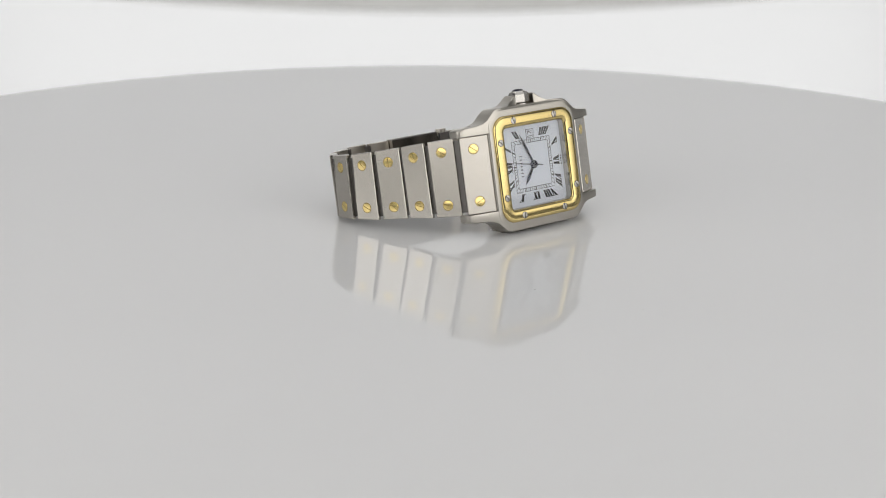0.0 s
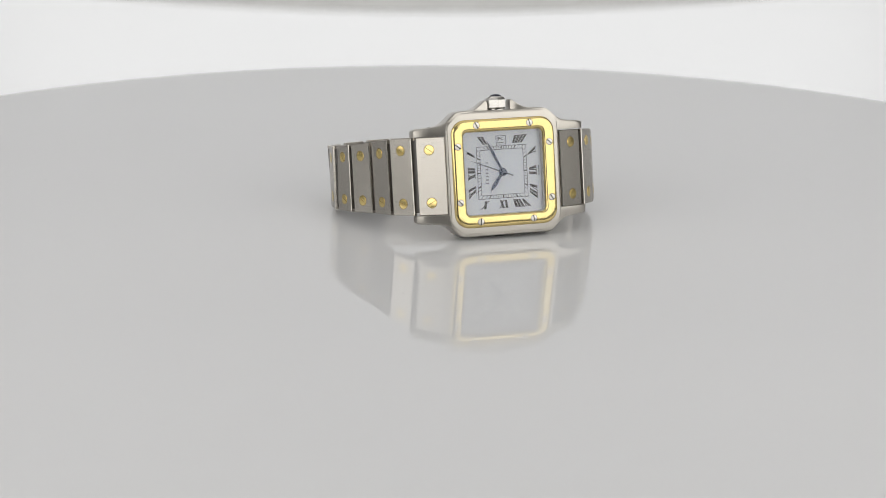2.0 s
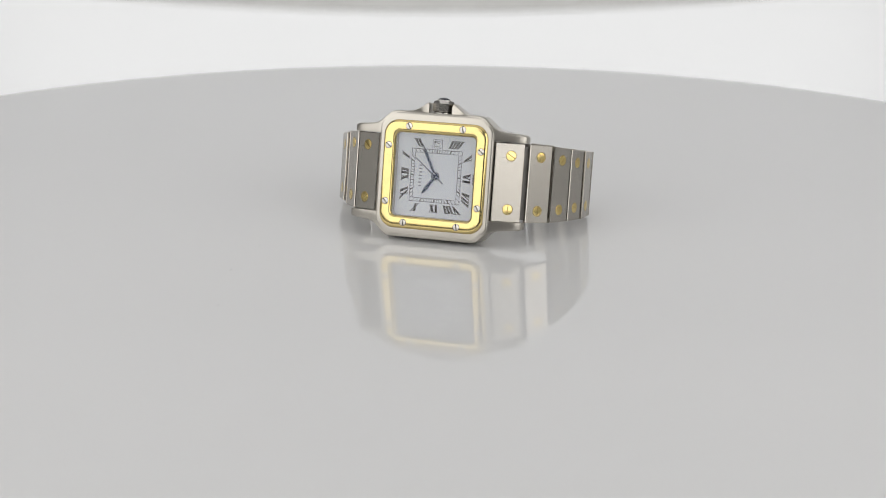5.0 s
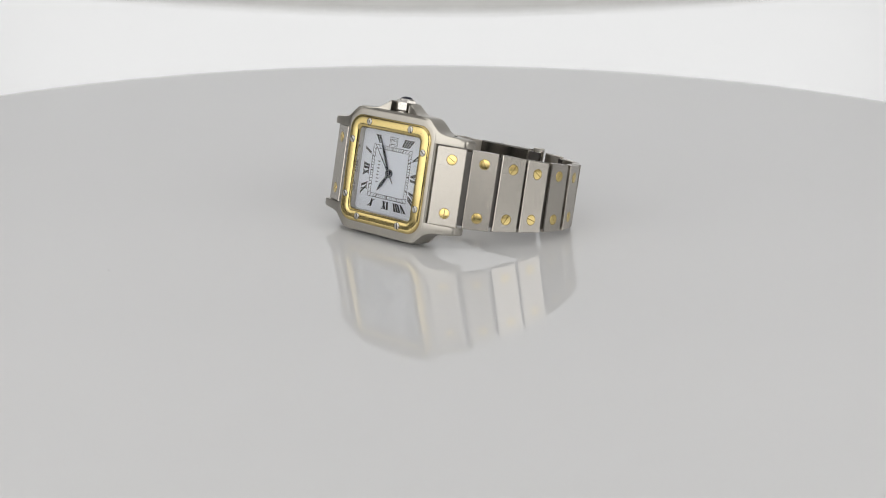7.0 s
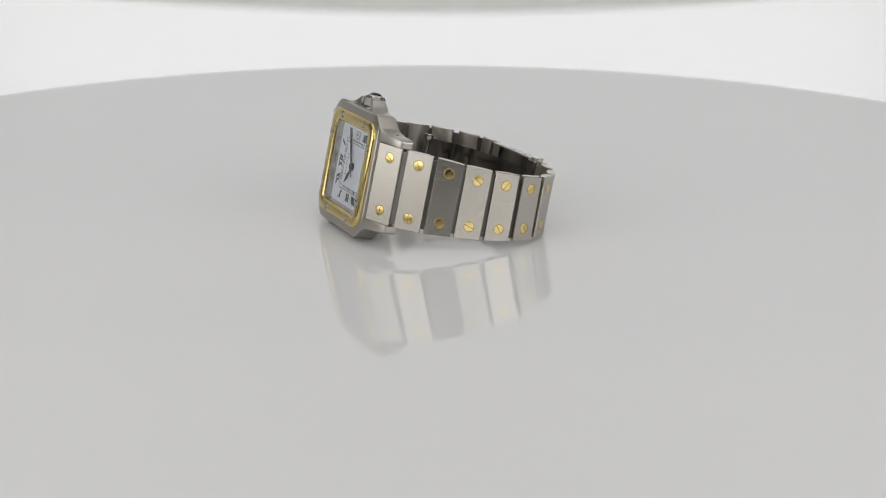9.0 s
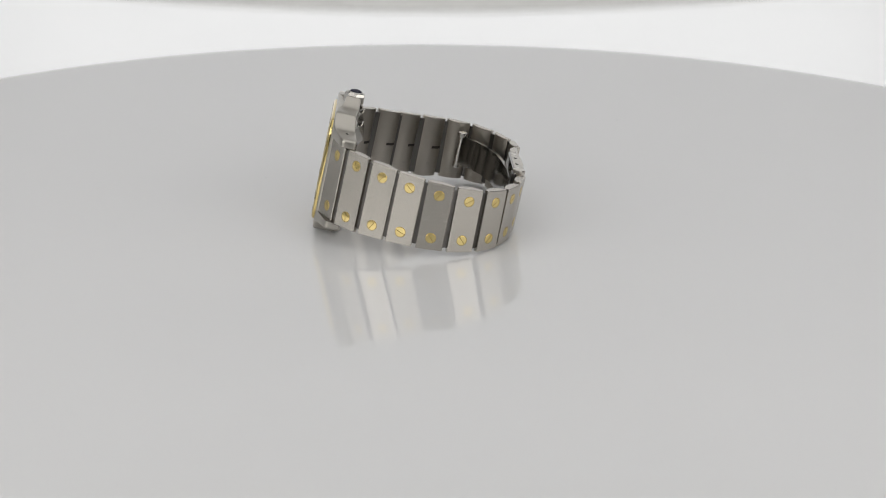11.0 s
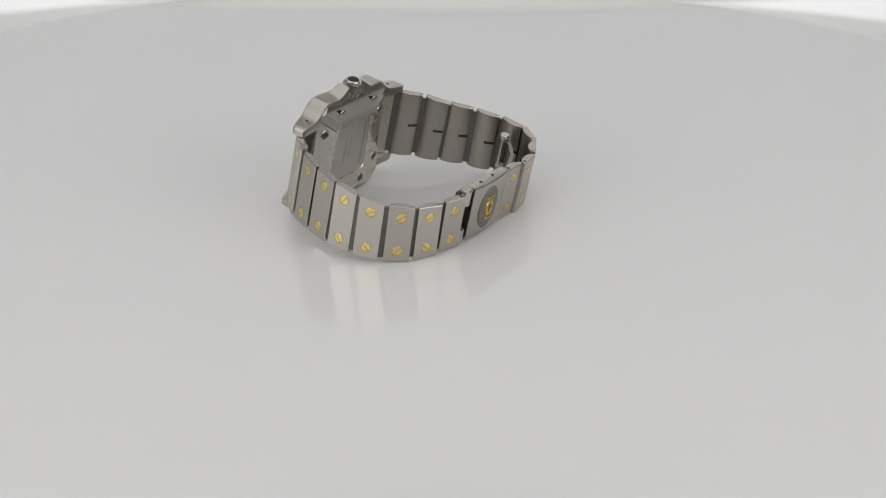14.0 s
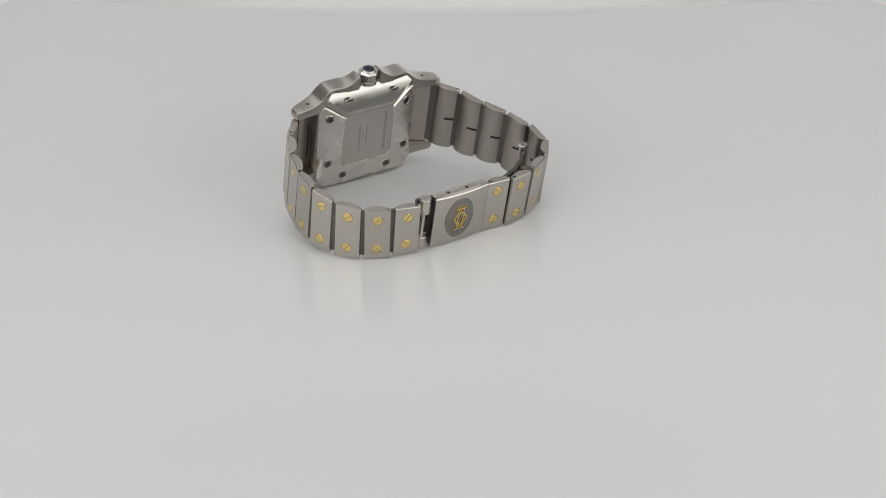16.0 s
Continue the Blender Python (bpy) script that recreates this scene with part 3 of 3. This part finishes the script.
def link_bmesh(length, wa, wb, ends=1.05, mid=2.0):
    """A link: flat outside (y 0), rounded inside, with crescent ends; wa and wb are its widths at its two ends."""
    bm = bmesh.new()
    h = length / 2
    sec = [(-h, 0.16), (-h + 0.14, 0.0), (h - 0.14, 0.0), (h, 0.16), (h, ends)]
    for i in range(1, 12):
        sec.append((h - i / 12 * length, inner_depth(i / 12, ends, mid)))
    sec.append((-h, ends))
    width = lambda x: wa + (wb - wa) * (x + h) / length

    def loop(side, inset, rim):
        return [(x * (1 - 0.04 * rim), y + (rim if y < 0.2 else -rim), side * (width(x) / 2 - inset)) for x, y in sec]

    loft(bm, [loop(-1, 0.0, 0.12), loop(-1, 0.12, 0.0), loop(1, 0.12, 0.0), loop(1, 0.0, 0.12)])
    # inner faces get the rougher steel that is darkened for shade
    for f in bm.faces:
        c = f.calc_center_median()
        if c.y > 0.9 * MM and abs(c.z) < 2 * MM:
            f.material_index = 1
    return bm


def slot_bmesh(x0, x1, half, length=6.02, ends=1.05, mid=2.0):
    """A narrow strip that follows the rounded inner face of a link."""
    bm = bmesh.new()
    loops = []
    for k in range(7):
        x = x0 + (x1 - x0) * k / 6
        y = inner_depth((length / 2 - x) / length, ends, mid)
        loops.append([(x, y - 0.3, -half), (x, y + 0.02, -half), (x, y + 0.02, half), (x, y - 0.3, half)])
    return loft(bm, loops)


def build_bracelet(watch):
    gold_me = screw_mesh("strap_screw", 1.12, 0.06, 0.075, (gold_screw, slot_gold), 0.035)
    rnd = random.Random(4)
    bm = bmesh.new()
    lathe(bm, [(0.48, -0.2), (0.48, 0.015), (0.40, 0.03)], 14, "z")
    pin_me = bpy.data.meshes.new("pin_end")
    bm.to_mesh(pin_me)
    bm.free()
    pin_me.materials.append(steel_dark)
    bm = bmesh.new()
    lathe(bm, [(0.34, -0.1), (0.34, 0.02), (0.22, 0.03), (0.2, -0.04)], 10)
    stamp_me = bpy.data.meshes.new("stamp")
    bm.to_mesh(stamp_me)
    bm.free()
    stamp_me.materials.append(engraved)
    for chain, sign in ((LEFT, -1), (RIGHT, 1)):
        n = len(chain)
        for i, (x, y, z, gap) in enumerate(chain):
            a, b = chain[max(i - 1, 0)], chain[min(i + 1, n - 1)]
            w_here = gap + MARGIN
            w_a, w_b = (a[3] + gap) / 2 + MARGIN, (b[3] + gap) / 2 + MARGIN
            tx, ty, tz = b[0] - a[0], b[1] - a[1], b[2] - a[2]
            length = 6.02
            if i == 0:
                tx, ty, tz, length = sign * 0.883, 0.469, 0.0, 6.7
                w_a = w_b = 17.75
            if i == n - 1:
                if sign < 0:
                    tx, ty, tz = 6.4, -0.35, 0.0
                    w_a, w_b = 13.9, 13.9
                else:
                    tx, ty, tz = -6.4, 1.7, 0.3
            if sign < 0 and i in TILT:
                lean = Matrix.Rotation(radians(-TILT[i]), 3, "Z") @ Vector((tx, ty, tz))
                tx, ty, tz = lean
            # the strap's own x runs so that -y points outwards
            if sign < 0:
                tx, ty, tz, w_a, w_b = -tx, -ty, -tz, w_b, w_a
            # right chain runs away from the case on the +x side, left one on the -x side
            m = link_pose((x, y, z), tx, ty, tz)
            bm = link_bmesh(length, w_a, w_b, 1.5, 1.6) if i == 0 else link_bmesh(length, w_a, w_b)
            if i == 0:
                bmesh.ops.translate(bm, vec=(-sign * 0.3 * MM, 0, 0), verts=bm.verts)
            link = part("bracelet_link", bm, [steel_link, steel_inside], watch, "brushed steel link with two gold screws", m=m)
            for s in (1, -1):
                hang("screw", gold_me, link, "slotted gold screw",
                     at(0, 0.0, s * gap / 2, Euler((0, radians(rnd.choice((25, 40, 55, 120, 90, 150)) + rnd.uniform(-8, 8)), 0)).to_matrix().to_4x4()))
            if i:
                hang("pin_end", pin_me, link, "round pin end", at((1 if sign > 0 else -1) * 2.1, 0.85, (w_b if sign > 0 else w_a) / 2))
                # recessed hinge plate in the groove towards the previous link, darkened for the groove's shade
                bm = bmesh.new()
                e = -1 if sign > 0 else 1
                x0, x1 = sorted((e * 2.6, e * 4.4))
                w = min(w_a, w_b) / 2 - 0.45
                box(bm, x0, x1, 0.75, 1.35, -w, w, 0.08)
                part("hinge_plate", bm, steel_dark, link, "recessed hinge plate with groove shade in its colour", smooth=False)
                # dark strip laid on the inner face in place of a shaded slot
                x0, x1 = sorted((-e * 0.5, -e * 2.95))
                part("pin_slot_shade", slot_bmesh(x0, x1, 0.34), slot_dark, link, "narrow dark strip painted for the shade of a slot", smooth=False)
                hang("stamp", stamp_me, link, "tiny stamped mark", at(-e * 0.2, 1.99, -0.28 * w_here))
            else:
                # long dark strip on the end link, painting the shade of a slot
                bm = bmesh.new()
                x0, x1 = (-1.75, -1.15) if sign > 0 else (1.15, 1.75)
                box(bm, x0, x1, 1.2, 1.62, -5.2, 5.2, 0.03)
                part("spring_slot_shade", bm, slot_dark, link, "long dark strip painted for the shade of a slot", smooth=False)


def build_clasp(watch):
    # plate: x from the hinge by the right half to the first fixed link of the left half
    bm = bmesh.new()
    cx, cy, cz = -1.1, 47.0, 1.55
    outer = []
    for k in range(9):
        t = k / 8
        outer.append((7.6 - 14.7 * t, 0.55 * (2 * t - 1) ** 2))
    sec = outer + [(-7.1, 3.0), (7.6, 3.0)]
    loops = []
    for z, e in ((-7.0, 0.34), (-6.92, 0.16), (-6.7, 0.0), (6.7, 0.0), (6.92, 0.16), (7.0, 0.34)):
        loops.append([(x * (1 - 0.012 * (e > 0)), y + (e if y < 1.5 else -e), z) for x, y in sec])
    loft(bm, loops)
    bm.normal_update()
    # the inner side takes the darkened steel, its shadow put into the colour
    for f in bm.faces:
        if f.calc_center_median().y > 2.6 * MM:
            f.material_index = 1
    turn = Matrix.Rotation(radians(180), 4, "Z") @ Matrix.Rotation(radians(1.0), 4, "Z")
    clasp = part("clasp", bm, [steel_link, blade_steel], watch, "brushed steel folding clasp with gold emblem", m=off(cx, cy, cz, turn))
    bm = bmesh.new()
    ring = lambda a, b, y: [(a * math.cos(2 * math.pi * i / 40), y, b * math.sin(2 * math.pi * i / 40)) for i in range(40)]
    loft(bm, [ring(3.8, 5.6, 0.3), ring(3.84, 5.64, -0.05), ring(3.72, 5.52, -0.08), ring(3.6, 5.4, -0.02)])
    oval = part("oval_recess", bm, oval_steel, clasp, "dark sandblasted oval", m=at(0, 0, -0.1))
    # emblem: two crossed curved strokes with a pointed waist, and a hooked bar at each end
    bm = bmesh.new()

    def ribbon(pts, y0):
        loops = []
        for k, (x, z, w) in enumerate(pts):
            p, q = pts[max(k - 1, 0)], pts[min(k + 1, len(pts) - 1)]
            d = Vector((q[0] - p[0], q[1] - p[1])).normalized()
            nx, nz = -d.y * w, d.x * w
            loops.append([(x - nx, 0.05, z - nz), (x - nx * 0.7, y0, z - nz * 0.7), (x + nx * 0.7, y0, z + nz * 0.7), (x + nx, 0.05, z + nz)])
        loft(bm, loops)

    for s in (1, -1):
        # inner almond, then the outer stroke that runs out to a point at the waist
        ribbon([(s * 0.72 * math.sin(math.pi * t / 8), -2.2 + 4.4 * t / 8, 0.17) for t in range(9)], -0.34 - 0.01 * s)
        for f in (1, -1):
            ribbon([(s * 0.80, f * 2.75, 0.16), (s * 0.62, f * 2.2, 0.18), (s * 0.70, f * 1.6, 0.22), (s * 1.0, f * 1.0, 0.25),
                    (s * 1.32, f * 0.5, 0.22), (s * 1.75, f * 0.0, 0.10)], -0.37 - 0.01 * s - 0.004 * f)
            ribbon([(0.0, f * 2.82, 0.16), (s * 0.75, f * 2.86, 0.17), (s * 1.25, f * 2.98, 0.2), (s * 1.5, f * 2.62, 0.12)], -0.35 - 0.01 * s)
    part("emblem", bm, gold_screw, clasp, "raised gold emblem", smooth=30, m=at(0, -0.04, -0.1))
    # dark discs on the edge of the clasp, painting the shade of pin holes
    for x, r in ((-3.0, 0.42), (2.2, 0.42)):
        bm = bmesh.new()
        lathe(bm, [(r, -0.1), (r, 0.03)], 16, "z")
        part("pin_hole_shade", bm, slot_dark, clasp, "small round dark disc for the shade of a pin hole", m=at(x, 1.8, 7.0))
    for x in (-6.0, 5.6):
        bm = bmesh.new()
        lathe(bm, [(0.55, -0.1), (0.55, 0.02), (0.45, 0.04)], 16, "z")
        part("pin_end", bm, steel_bright, clasp, "polished pin end", m=at(x, 1.9, 7.0))
    # dark plate on the clasp's end, painting the shade inside its channel
    bm = bmesh.new()
    box(bm, -7.16, -6.9, 0.75, 2.7, -6.2, 6.2)
    part("channel_shade", bm, steel_dark, clasp, "dark plate for the shade of a channel", smooth=False)
    # hinge between the clasp and the last link of the right half
    bm = bmesh.new()
    lathe(bm, [(0.55, -6.0), (0.55, 7.4)], 16, "z")
    hinge = part("hinge", bm, steel_bright, watch, "polished hinge rod", m=off(8.3, 45.4, 1.5))
    for z0, z1 in ((3.4, 7.6), (-6.6, -3.2)):
        bm = bmesh.new()
        lathe(bm, [(1.2, z0), (1.42, z0 + 0.18), (1.42, z1 - 0.18), (1.2, z1)], 18, "z")
        part("knuckle", bm, steel_screw, hinge, "polished hinge knuckle", m=at(0, 0, 0))
    # dark leaf added behind the knuckles to fill the gap with shade
    bm = bmesh.new()
    box(bm, -1.6, 1.6, 0.9, 1.7, -5.6, 6.6, 0.1)
    part("hinge_shade_leaf", bm, steel_dark, hinge, "dark leaf added for the shade in the hinge gap", smooth=False, m=at(0, -2.6, 0))
    # folding blade inside the loop
    path = [(-27.6, 33.9), (-25.4, 37.0), (-21.5, 40.0), (-16.5, 42.1), (-10.5, 43.4), (-4.0, 44.2), (3.2, 44.4), (7.4, 44.4)]
    bm = bmesh.new()
    loops = []
    for k, (x, y) in enumerate(path):
        a, b = path[max(k - 1, 0)], path[min(k + 1, len(path) - 1)]
        d = Vector((b[0] - a[0], b[1] - a[1])).normalized()
        nx, ny = -d.y * 0.45, d.x * 0.45
        zc = 1.2 + 0.2 * k / 7
        loops.append([(x - nx, y - ny, zc - 3.3), (x + nx, y + ny, zc - 3.3), (x + nx, y + ny, zc + 4.0), (x - nx, y - ny, zc + 4.0)])
    loft(bm, loops)
    blade = part("folding_blade", bm, blade_steel, watch, "polished curved folding blade", m=off(0, 0, 0))
    bm = bmesh.new()
    lathe(bm, [(0.7, -3.2), (0.8, -3.0), (0.75, 3.4), (0.8, 4.8), (1.15, 5.35), (1.25, 5.6), (1.25, 6.05), (1.0, 6.2)], 20, "z")
    part("catch", bm, steel_bright, blade, "polished round catch", m=at(-27.8, 33.7, 0))
    bm = bmesh.new()
    box(bm, -0.9, 0.9, -1.4, 0.4, -4.4, -1.8, 0.25)
    part("catch_seat", bm, steel_inside, blade, "steel catch seat", smooth=False, m=at(-29.2, 34.3, 0.6, Matrix.Rotation(radians(-80), 4, "Z")))


def build_watch():
    watch = new("wristwatch")
    tagged(watch, "steel and gold square wristwatch lying on its side on the disc", "wristwatch")
    build_case(watch)
    build_bezel(watch)
    sec = build_dial(watch)
    build_bracelet(watch)
    build_clasp(watch)
    return watch, sec


build_tent()
build_lights()
turntable = build_turntable()
view_band = build_view_band()
watch, seconds_hand = build_watch()


# ---- what moves ----
def motions():
    start = Matrix.Translation((CENTRE + AXES @ BASE) * MM) @ AXES.to_4x4()
    steps = [k * 0.25 for k in range(65)]
    walk(watch, [(t, Matrix.Rotation(SPIN * t, 4, "Z") @ start) for t in steps])
    # the added band rides with the camera, so it stays put in the view
    walk(view_band, CAM_ROWS)
    walk(turntable, [(t, Matrix.Rotation(SPIN * t, 4, "Z")) for t in steps])
    walk(seconds_hand, [(t, off(0, 0, 0, Euler((0, radians(9.0 + 6.0 * t), 0)).to_matrix().to_4x4())) for t in steps])


motions()
